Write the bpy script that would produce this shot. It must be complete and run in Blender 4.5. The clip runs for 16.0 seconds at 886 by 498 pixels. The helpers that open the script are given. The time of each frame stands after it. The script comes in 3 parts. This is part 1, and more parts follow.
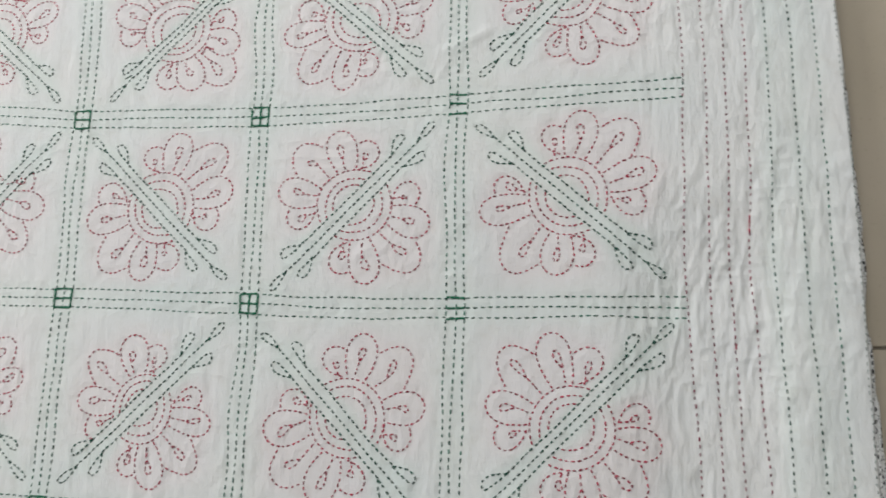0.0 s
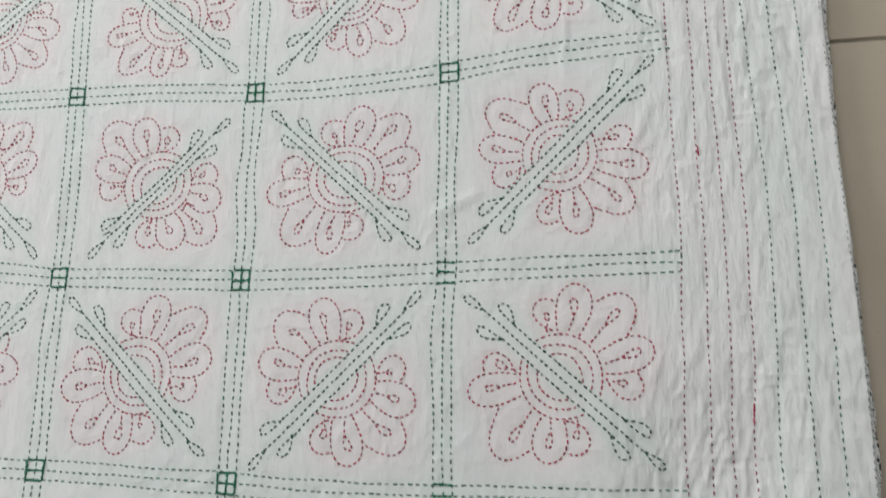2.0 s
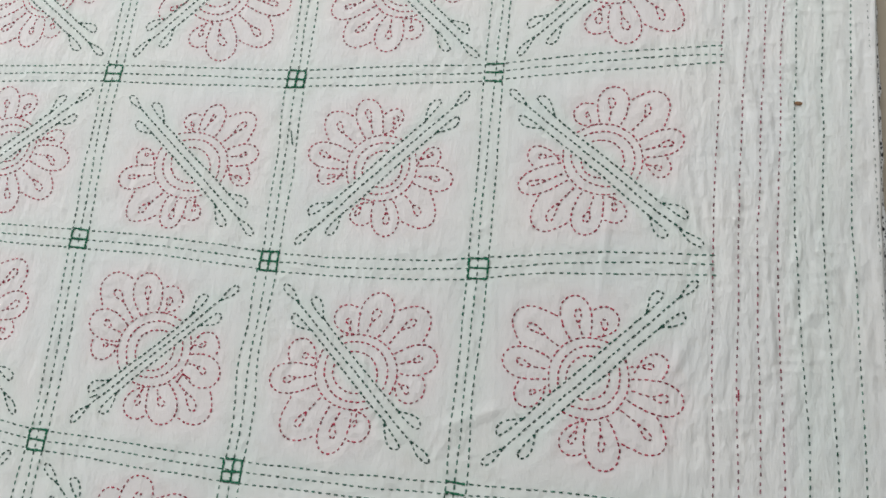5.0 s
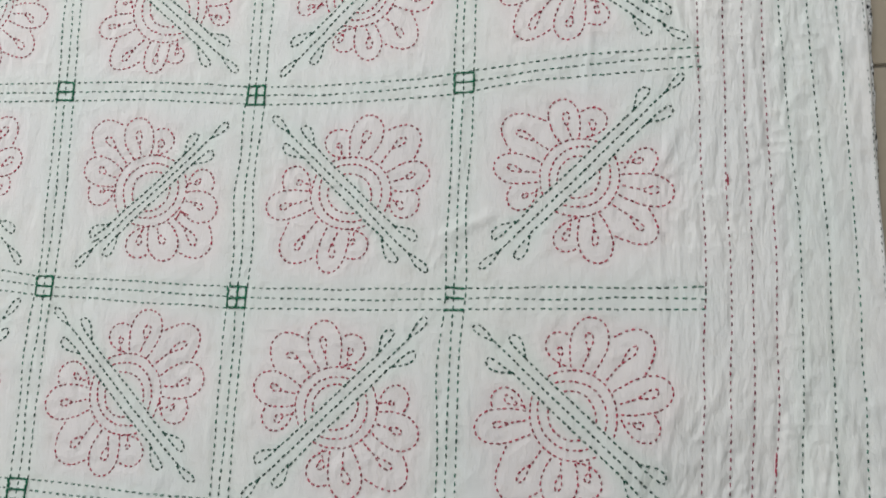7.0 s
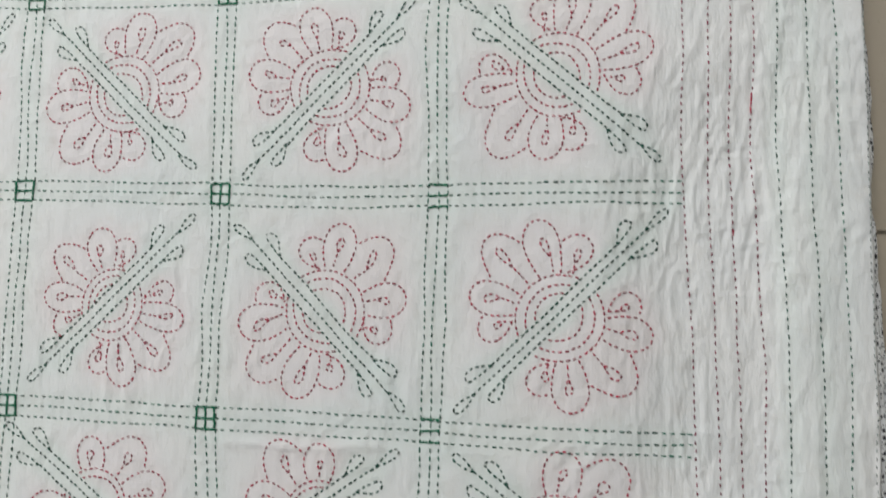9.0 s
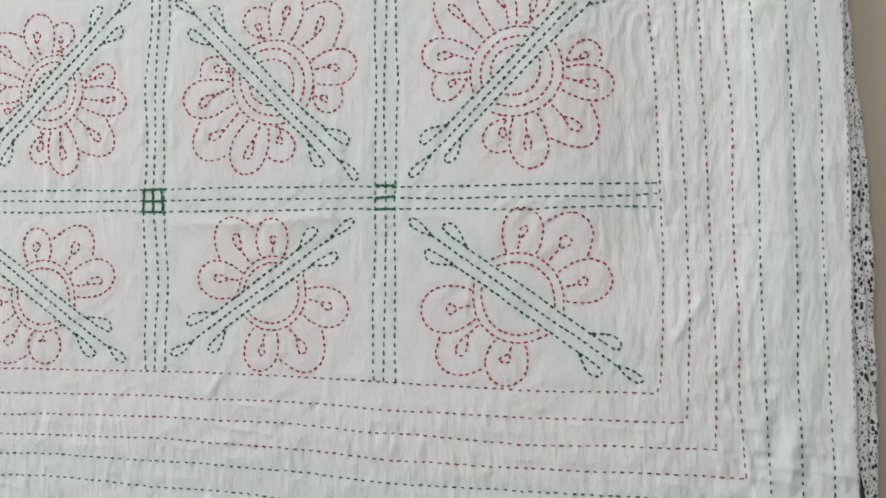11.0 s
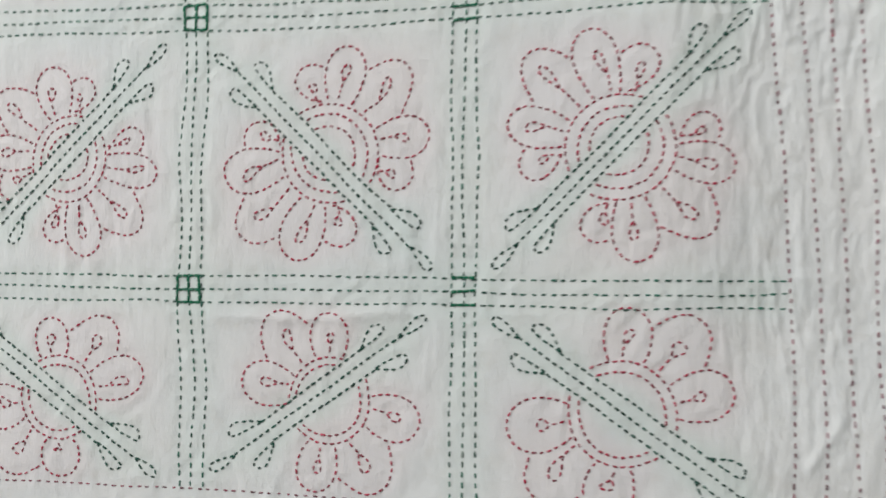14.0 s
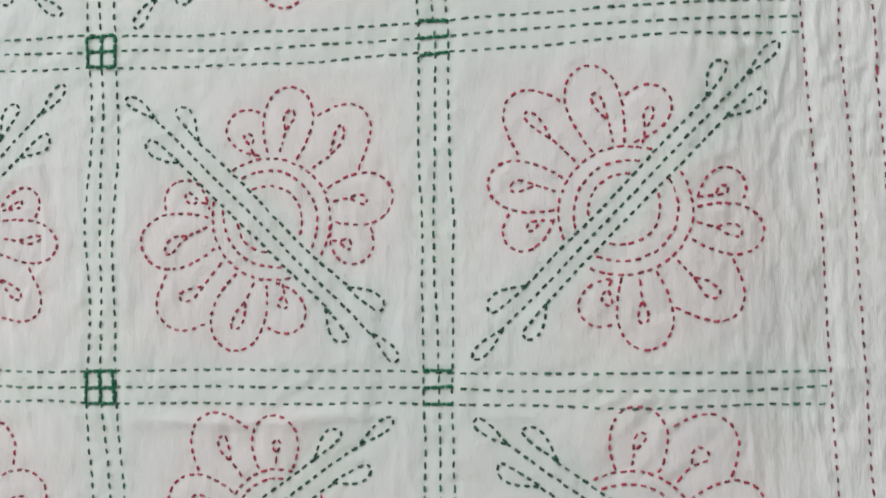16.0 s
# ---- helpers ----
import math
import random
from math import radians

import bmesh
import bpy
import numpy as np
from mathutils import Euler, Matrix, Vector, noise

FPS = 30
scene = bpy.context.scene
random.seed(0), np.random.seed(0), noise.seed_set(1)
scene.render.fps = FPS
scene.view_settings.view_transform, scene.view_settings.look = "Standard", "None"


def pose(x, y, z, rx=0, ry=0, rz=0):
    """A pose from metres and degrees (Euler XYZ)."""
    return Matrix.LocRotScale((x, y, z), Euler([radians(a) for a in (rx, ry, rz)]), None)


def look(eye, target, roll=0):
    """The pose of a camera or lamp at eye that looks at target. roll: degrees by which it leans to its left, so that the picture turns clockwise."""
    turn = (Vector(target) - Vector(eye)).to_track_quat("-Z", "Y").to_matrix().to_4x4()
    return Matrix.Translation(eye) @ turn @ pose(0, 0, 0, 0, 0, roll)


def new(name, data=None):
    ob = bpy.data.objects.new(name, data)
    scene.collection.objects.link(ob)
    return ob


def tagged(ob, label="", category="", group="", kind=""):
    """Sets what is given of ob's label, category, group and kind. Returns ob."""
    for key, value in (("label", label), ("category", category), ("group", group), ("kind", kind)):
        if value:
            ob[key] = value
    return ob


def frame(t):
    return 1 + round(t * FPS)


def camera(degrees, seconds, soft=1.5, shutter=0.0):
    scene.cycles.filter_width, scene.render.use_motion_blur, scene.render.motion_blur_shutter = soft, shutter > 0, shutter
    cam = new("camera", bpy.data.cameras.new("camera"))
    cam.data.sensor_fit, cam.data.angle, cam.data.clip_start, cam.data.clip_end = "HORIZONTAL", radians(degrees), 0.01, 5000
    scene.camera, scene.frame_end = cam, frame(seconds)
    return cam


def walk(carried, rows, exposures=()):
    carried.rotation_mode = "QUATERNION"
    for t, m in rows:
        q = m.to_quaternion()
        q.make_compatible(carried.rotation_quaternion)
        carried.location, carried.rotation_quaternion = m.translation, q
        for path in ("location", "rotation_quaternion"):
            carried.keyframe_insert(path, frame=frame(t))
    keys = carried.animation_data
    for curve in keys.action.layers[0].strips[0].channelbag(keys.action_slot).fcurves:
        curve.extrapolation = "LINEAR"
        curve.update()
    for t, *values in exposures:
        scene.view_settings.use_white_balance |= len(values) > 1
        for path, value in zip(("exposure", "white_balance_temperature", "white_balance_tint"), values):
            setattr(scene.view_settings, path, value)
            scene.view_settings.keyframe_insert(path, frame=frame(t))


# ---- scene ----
# ---- camera and its walk ----
cam = camera(60.18, 16.0, soft=1.7, shutter=0.3)
PATH = [
    (0, pose(-0.0949, 0.2852, 0.6882, 10.33, 9.74, 0.84)),
    (0.5, pose(-0.1141, 0.2874, 0.6932, 10.24, 11.93, 2.39)),
    (1, pose(-0.1099, 0.3084, 0.6825, 10.85, 11.53, 1.46)),
    (1.5, pose(-0.0961, 0.3528, 0.6726, 11.37, 10.06, 1.68)),
    (2, pose(-0.0747, 0.4267, 0.6760, 12.14, 10.75, 0.80)),
    (2.5, pose(-0.0970, 0.4934, 0.6921, 12.98, 11.74, 1.68)),
    (3, pose(-0.1099, 0.5425, 0.6824, 14.93, 10.22, 7.29)),
    (3.5, pose(-0.1196, 0.5764, 0.6719, 15.97, 9.01, 8.48)),
    (3.7, pose(-0.1222, 0.5942, 0.6742, 15.66, 9.49, 7.72)),
    (5.8, pose(-0.1036, 0.5934, 0.6522, 14.32, 8.84, 5.29)),
    (6, pose(-0.1048, 0.5673, 0.6454, 12.83, 9.08, 4.61)),
    (6.5, pose(-0.0906, 0.5262, 0.6400, 10.43, 9.16, 3.11)),
    (7, pose(-0.0939, 0.4841, 0.6486, 9.91, 10.07, 2.50)),
    (7.5, pose(-0.1010, 0.4283, 0.6552, 8.99, 9.65, 2.42)),
    (8, pose(-0.1048, 0.3645, 0.6556, 6.85, 9.13, 0.10)),
    (8.5, pose(-0.1011, 0.3067, 0.6482, 5.24, 9.26, -0.53)),
    (9, pose(-0.0905, 0.2511, 0.6441, 5.21, 9.41, 0.56)),
    (9.5, pose(-0.0622, 0.1638, 0.6189, 6.80, 10.19, -0.31)),
    (10, pose(-0.0647, 0.1448, 0.6166, 2.50, 9.76, -0.70)),
    (10.2, pose(-0.0662, 0.1191, 0.6103, 2.95, 9.69, -0.60)),
    (12.3, pose(-0.0573, 0.0710, 0.5912, 2.05, 8.78, -3.60)),
    (12.5, pose(-0.0571, 0.0787, 0.5885, 2.48, 9.34, -3.77)),
    (13, pose(-0.0537, 0.1116, 0.5971, 2.73, 8.58, -3.30)),
    (13.5, pose(-0.0516, 0.1413, 0.5941, 3.97, 9.52, -2.48)),
    (14, pose(-0.1424, 0.1627, 0.5258, 2.33, 8.56, -1.00)),
    (14.5, pose(-0.1761, 0.1615, 0.4678, 0.63, 7.80, 1.26)),
    (15, pose(-0.1726, 0.1646, 0.4479, -0.17, 6.50, -0.29)),
    (15.5, pose(-0.1650, 0.1855, 0.4427, 0.36, 6.06, -1.75)),
    (16, pose(-0.1567, 0.2232, 0.4337, 1.23, 5.95, -2.22)),
]
EXPOSURES = [(0.0, 0.03), (3.5, -0.12), (6.0, -0.10), (7.0, -0.06), (10.0, 0.12), (12.3, 0.14), (16.0, 0.10)]
walk(cam, PATH, EXPOSURES)

# ---- world and light ----
world = bpy.data.worlds.new("world")
scene.world = world
world.use_nodes = True
wn = world.node_tree.nodes
sky = wn.new("ShaderNodeTexSky")
sky.sky_type, sky.sun_disc = "NISHITA", False
sky.sun_elevation, sky.sun_rotation = radians(40), radians(250)
wn["Background"].inputs["Strength"].default_value = 0.10
world.node_tree.links.new(sky.outputs[0], wn["Background"].inputs["Color"])


def added_light(name, m, width, height, watts, colour):
    data = bpy.data.lights.new(name, "AREA")
    data.shape, data.size, data.size_y = "RECTANGLE", width, height
    data.energy, data.color = watts, colour
    ob = new(name, data)
    ob.matrix_world = m
    return ob


FLOOR_Z = -0.013
ROOM = (-3.2, 1.9, -2.0, 2.8)          # x from, x to, y from, y to
CEILING = 2.7
# added soft area lamps in assumed window openings; no source is in view
added_light("added_light", look((ROOM[0] - 0.05, 0.9, 1.55), (0, 0.5, 0.0)), 1.6, 1.1, 50, (0.99, 0.985, 0.965))
added_light("added_light", look((-0.5, ROOM[3] + 0.05, 1.55), (-0.2, 0.4, 0.0)), 1.5, 1.1, 40, (0.99, 0.985, 0.965))


# ---- materials ----
def material(name, base, rough=0.8, metal=0.0):
    m = bpy.data.materials.new(name)
    m.use_nodes = True
    b = m.node_tree.nodes["Principled BSDF"]
    b.inputs["Base Color"].default_value = (*base, 1)
    b.inputs["Roughness"].default_value = rough
    b.inputs["Metallic"].default_value = metal
    return m, m.node_tree.nodes, m.node_tree.links, b


def mix(nodes, links, fac, a, b, mode="MIX"):
    n = nodes.new("ShaderNodeMix")
    n.data_type, n.blend_type = "RGBA", mode
    for sock, v in ((n.inputs[0], fac), (n.inputs[6], a), (n.inputs[7], b)):
        if isinstance(v, bpy.types.NodeSocket):
            links.new(v, sock)
        elif isinstance(v, tuple):
            sock.default_value = (*v, 1)
        else:
            sock.default_value = v
    return n.outputs[2]


def ramp(nodes, links, src, lo, hi):
    n = nodes.new("ShaderNodeMapRange")
    n.inputs[1].default_value, n.inputs[2].default_value = lo, hi
    links.new(src, n.inputs[0])
    return n.outputs[0]


def coords(nodes, links, scale=(1, 1, 1), rot=0.0):
    t = nodes.new("ShaderNodeTexCoord")
    m = nodes.new("ShaderNodeMapping")
    m.inputs["Scale"].default_value = scale
    m.inputs["Rotation"].default_value = (0, 0, radians(rot))
    links.new(t.outputs["Object"], m.inputs["Vector"])
    return m.outputs[0]


def noise_tex(nodes, links, vec, scale, detail=4.0, rough=0.55):
    n = nodes.new("ShaderNodeTexNoise")
    n.inputs["Scale"].default_value, n.inputs["Detail"].default_value, n.inputs["Roughness"].default_value = scale, detail, rough
    links.new(vec, n.inputs["Vector"])
    return n.outputs[0]


def bump(nodes, links, height, strength, distance, under=None):
    n = nodes.new("ShaderNodeBump")
    n.inputs["Strength"].default_value, n.inputs["Distance"].default_value = strength, distance
    links.new(height, n.inputs["Height"])
    if under is not None:
        links.new(under, n.inputs["Normal"])
    return n.outputs[0]


def cotton_material():
    m, n, l, b = material("white_cotton", (0.76, 0.76, 0.75), 0.92)
    obj = coords(n, l)
    big = noise_tex(n, l, obj, 9.0, 3)
    mid = noise_tex(n, l, obj, 55.0, 5)
    col = mix(n, l, ramp(n, l, big, 0.35, 0.7), (0.770, 0.769, 0.764), (0.730, 0.750, 0.757))
    col = mix(n, l, ramp(n, l, mid, 0.55, 0.8), col, (0.70, 0.695, 0.68))
    # faint tint painted round the threads, standing for the camera's colour bleed
    for attr, tint, most in (("bleed_red", (0.80, 0.60, 0.63), 0.17), ("bleed_green", (0.56, 0.74, 0.66), 0.26)):
        a = n.new("ShaderNodeAttribute")
        a.attribute_name = attr
        k = n.new("ShaderNodeMath")
        k.operation = "MULTIPLY"
        k.inputs[1].default_value = most
        l.new(a.outputs["Fac"], k.inputs[0])
        col = mix(n, l, k.outputs[0], col, tint)
    l.new(col, b.inputs["Base Color"])
    b.inputs["Sheen Weight"].default_value = 0.15
    weave = None
    for rot in (0, 90):
        w = n.new("ShaderNodeTexWave")
        w.inputs["Scale"].default_value, w.inputs["Distortion"].default_value = 260.0, 1.5
        l.new(coords(n, l, (1, 1, 1), rot), w.inputs["Vector"])
        weave = bump(n, l, w.outputs[1], 0.12, 0.0003, weave)
    slub = noise_tex(n, l, coords(n, l, (260, 34, 1)), 1.0, 3)
    weave = bump(n, l, slub, 0.10, 0.0006, weave)
    crush = noise_tex(n, l, coords(n, l, (1.25, 0.6, 1)), 50.0, 4, 0.5)
    fine = noise_tex(n, l, coords(n, l, (1.0, 0.7, 1)), 170.0, 4, 0.6)
    weave = bump(n, l, fine, 0.25, 0.0010, weave)
    gather = n.new("ShaderNodeAttribute")
    gather.attribute_name = "gather"
    for scale, big in (((1.9, 0.38, 1), 78.0), ((1.8, 0.7, 1), 120.0)):
        ridge = noise_tex(n, l, coords(n, l, scale), big, 3, 0.5)
        fold = n.new("ShaderNodeMath")
        fold.operation = "MULTIPLY"
        l.new(ridge, fold.inputs[0])
        l.new(gather.outputs["Fac"], fold.inputs[1])
        weave = bump(n, l, fold.outputs[0], 0.7, 0.0023 if big < 100 else 0.0013, weave)
    l.new(bump(n, l, crush, 0.50, 0.0030, weave), b.inputs["Normal"])
    return m


def thread_material(name, base, fade=0.02):
    m, n, l, b = material(name, base, 0.65)
    g = n.new("ShaderNodeNewGeometry")
    v = n.new("ShaderNodeHueSaturation")
    v.inputs["Color"].default_value = (*base, 1)
    r = n.new("ShaderNodeMapRange")
    r.inputs[3].default_value, r.inputs[4].default_value = 0.55, 1.6
    l.new(g.outputs["Random Per Island"], r.inputs[0])
    l.new(r.outputs[0], v.inputs["Value"])
    worn = noise_tex(n, l, coords(n, l), 140.0, 2)
    pale = tuple(0.8 * c + fade for c in base)
    l.new(mix(n, l, ramp(n, l, worn, 0.6, 1.0), v.outputs[0], pale), b.inputs["Base Color"])
    ply = noise_tex(n, l, coords(n, l), 2200.0, 1)
    l.new(bump(n, l, ply, 0.5, 0.0004), b.inputs["Normal"])
    return m


def print_material():
    """White lining cotton printed with small black leaves and dots."""
    m, n, l, b = material("printed_lining", (0.72, 0.72, 0.70), 0.9)
    stain = noise_tex(n, l, coords(n, l), 30.0, 3)
    col = mix(n, l, ramp(n, l, stain, 0.3, 0.7), (0.78, 0.78, 0.77), (0.70, 0.71, 0.73))
    for scale, size, ink in ((265.0, 0.345, (0.02, 0.02, 0.025)), (500.0, 0.29, (0.05, 0.05, 0.06))):
        v = n.new("ShaderNodeTexVoronoi")
        v.inputs["Scale"].default_value, v.inputs["Randomness"].default_value = scale, 0.8
        l.new(coords(n, l, (1, 0.7, 1), 25), v.inputs["Vector"])
        k = ramp(n, l, v.outputs["Distance"], size + 0.06, size - 0.06)
        col = mix(n, l, k, col, ink)
    l.new(col, b.inputs["Base Color"])
    f = noise_tex(n, l, coords(n, l), 120.0, 4)
    l.new(bump(n, l, f, 0.4, 0.002), b.inputs["Normal"])
    return m


def tile_material():
    m, n, l, b = material("glazed_tile", (0.42, 0.36, 0.28), 0.3)
    cloud = noise_tex(n, l, coords(n, l), 7.0, 5)
    speck = noise_tex(n, l, coords(n, l), 240.0, 2)
    col = mix(n, l, ramp(n, l, cloud, 0.3, 0.75), (0.42, 0.365, 0.285), (0.46, 0.40, 0.32))
    col = mix(n, l, ramp(n, l, speck, 0.62, 0.8), col, (0.36, 0.31, 0.24))
    o = n.new("ShaderNodeObjectInfo")
    k = n.new("ShaderNodeMapRange")
    k.inputs[3].default_value, k.inputs[4].default_value = 0.0, 0.12
    l.new(o.outputs["Random"], k.inputs[0])
    l.new(mix(n, l, k.outputs[0], col, (0.35, 0.30, 0.24)), b.inputs["Base Color"])
    l.new(ramp(n, l, cloud, -0.6, 2.2), b.inputs["Roughness"])
    l.new(bump(n, l, cloud, 0.05, 0.002), b.inputs["Normal"])
    return m


def plaster_material(name, base):
    m, n, l, b = material(name, base, 0.9)
    c = noise_tex(n, l, coords(n, l), 3.0, 5)
    l.new(mix(n, l, ramp(n, l, c, 0.3, 0.8), base, tuple(0.93 * v for v in base)), b.inputs["Base Color"])
    l.new(bump(n, l, noise_tex(n, l, coords(n, l), 160.0, 3), 0.15, 0.001), b.inputs["Normal"])
    return m


COTTON = cotton_material()
RED = thread_material("crimson_thread", (0.32, 0.018, 0.050))
RED_DULL = thread_material("faded_crimson_thread", (0.20, 0.03, 0.06))
GREEN = thread_material("dark_green_thread", (0.009, 0.066, 0.046))
GREEN_DULL = thread_material("faded_green_thread", (0.024, 0.118, 0.082))
GREEN_BRIGHT = thread_material("emerald_thread", (0.0, 0.115, 0.056), 0.01)
GREY = thread_material("grey_thread", (0.20, 0.23, 0.22))
LINING = print_material()
NAVY = plaster_material("dark_navy", (0.03, 0.035, 0.05))
TILE = tile_material()
GROUT = plaster_material("grout", (0.20, 0.175, 0.14))
WALL = plaster_material("wall_paint", (0.55, 0.56, 0.56))
CEIL = plaster_material("ceiling_paint", (0.70, 0.72, 0.72))
FRAME = plaster_material("window_paint", (0.75, 0.74, 0.72))
CRUMB = plaster_material("dry_crumb", (0.24, 0.13, 0.07))


# ---- mesh helpers ----
def part(name, bm, mat, parent=None, label=""):
    me = bpy.data.meshes.new(name)
    bm.to_mesh(me)
    bm.free()
    me.materials.append(mat)
    ob = new(name, me)
    ob.parent = parent
    return tagged(ob, label)


def mesh_part(name, verts, faces, mat, parent=None, label="", smooth=True):
    me = bpy.data.meshes.new(name)
    me.from_pydata(verts, [], faces)
    me.materials.append(mat)
    if smooth:
        me.polygons.foreach_set("use_smooth", [True] * len(me.polygons))
    ob = new(name, me)
    ob.parent = parent
    return tagged(ob, label)


def box(bm, x0, x1, y0, y1, z0, z1):
    m = Matrix.LocRotScale(((x0 + x1) / 2, (y0 + y1) / 2, (z0 + z1) / 2), None, (x1 - x0, y1 - y0, z1 - z0))
    return bmesh.ops.create_cube(bm, size=1.0, matrix=m)


# ---- room: unseen walls and ceiling, added to enclose and bounce the light ----
def wall(name, boxes):
    bm = bmesh.new()
    for b in boxes:
        box(bm, *b)
    return tagged(part(name, bm, WALL), "plain off-white painted plaster wall", "wall", kind="structure")


X0, X1, Y0, Y1 = ROOM
TOP = CEILING
wall("wall_east", [(X1, X1 + 0.15, Y0 - 0.15, Y1 + 0.15, FLOOR_Z - 0.1, TOP)])
wall("wall_south", [(X0, X1, Y0 - 0.15, Y0, FLOOR_Z - 0.1, TOP)])
wall("wall_west", [(X0 - 0.15, X0, Y0 - 0.15, -0.3, FLOOR_Z - 0.1, TOP), (X0 - 0.15, X0, 1.7, Y1 + 0.15, FLOOR_Z - 0.1, TOP),
                   (X0 - 0.15, X0, -0.3, 1.7, FLOOR_Z - 0.1, 0.9), (X0 - 0.15, X0, -0.3, 1.7, 2.2, TOP)])
wall("wall_north", [(X0, -1.4, Y1, Y1 + 0.15, FLOOR_Z - 0.1, TOP), (0.4, X1, Y1, Y1 + 0.15, FLOOR_Z - 0.1, TOP),
                    (-1.4, 0.4, Y1, Y1 + 0.15, FLOOR_Z - 0.1, 0.9), (-1.4, 0.4, Y1, Y1 + 0.15, 2.2, TOP)])
bm = bmesh.new()
box(bm, X0 - 0.15, X1 + 0.15, Y0 - 0.15, Y1 + 0.15, TOP, TOP + 0.12)
tagged(part("ceiling", bm, CEIL), "white painted flat ceiling", "ceiling", kind="structure")


def window(name, along_y, a0, a1, at):
    """A plain painted frame in an opening from a0 to a1, with one post; unseen, added round the area lamp."""
    bm = bmesh.new()
    bars = [(a0, a0 + 0.05, 0.9, 2.2), (a1 - 0.05, a1, 0.9, 2.2), (a0 + 0.05, a1 - 0.05, 0.9, 0.95), (a0 + 0.05, a1 - 0.05, 2.15, 2.2)]
    for p, q, z0, z1 in bars:
        if along_y:
            box(bm, at - 0.14, at - 0.09, p, q, z0, z1)
        else:
            box(bm, p, q, at + 0.09, at + 0.14, z0, z1)
    return tagged(part(name, bm, FRAME), "white painted window frame in the wall", "window", kind="structure")


window("added_window_1", True, -0.3, 1.7, X0)
window("added_window_2", False, -1.4, 0.4, Y1)

# ---- the quilt's plan ----
# where the sashes cross, from the hem inwards, row by row from the bottom
NODES = {
    0: [(-0.0010, -0.0011), (-0.2098, 0.0080), (-0.4070, 0.0178), (-0.6090, 0.0221)],
    1: [(0.0078, 0.1508), (-0.2073, 0.1561), (-0.4079, 0.1611), (-0.6035, 0.1667)],
    2: [(0.0020, 0.3560), (-0.2023, 0.3553), (-0.4014, 0.3600), (-0.5979, 0.3667)],
    3: [(0.0051, 0.5559), (-0.2014, 0.5507), (-0.4008, 0.5467), (-0.5968, 0.5527)],
    4: [(0.0038, 0.7626), (-0.2003, 0.7454), (-0.3995, 0.7384), (-0.6009, 0.7468)],
    5: [(0.0084, 0.9645), (-0.2037, 0.9397), (-0.4030, 0.9270), (-0.6053, 0.9271)],
}
COLS, ROWS = 5, 7
for j in range(6, ROWS + 1):
    NODES[j] = [(x + 0.001, y + 0.192) for x, y in NODES[j - 1]]
RISE = {1: 0.0040, 2: 0.0040, 3: 0.0183, 4: 0.0020, 5: -0.0054}          # how the rows climb beyond the third column
for j in NODES:
    for c in range(4, COLS + 1):
        NODES[j].append((NODES[j][3][0] - 0.198 * (c - 3), NODES[j][3][1] + RISE.get(j, 0.004) * min(c - 3, 1.3)))

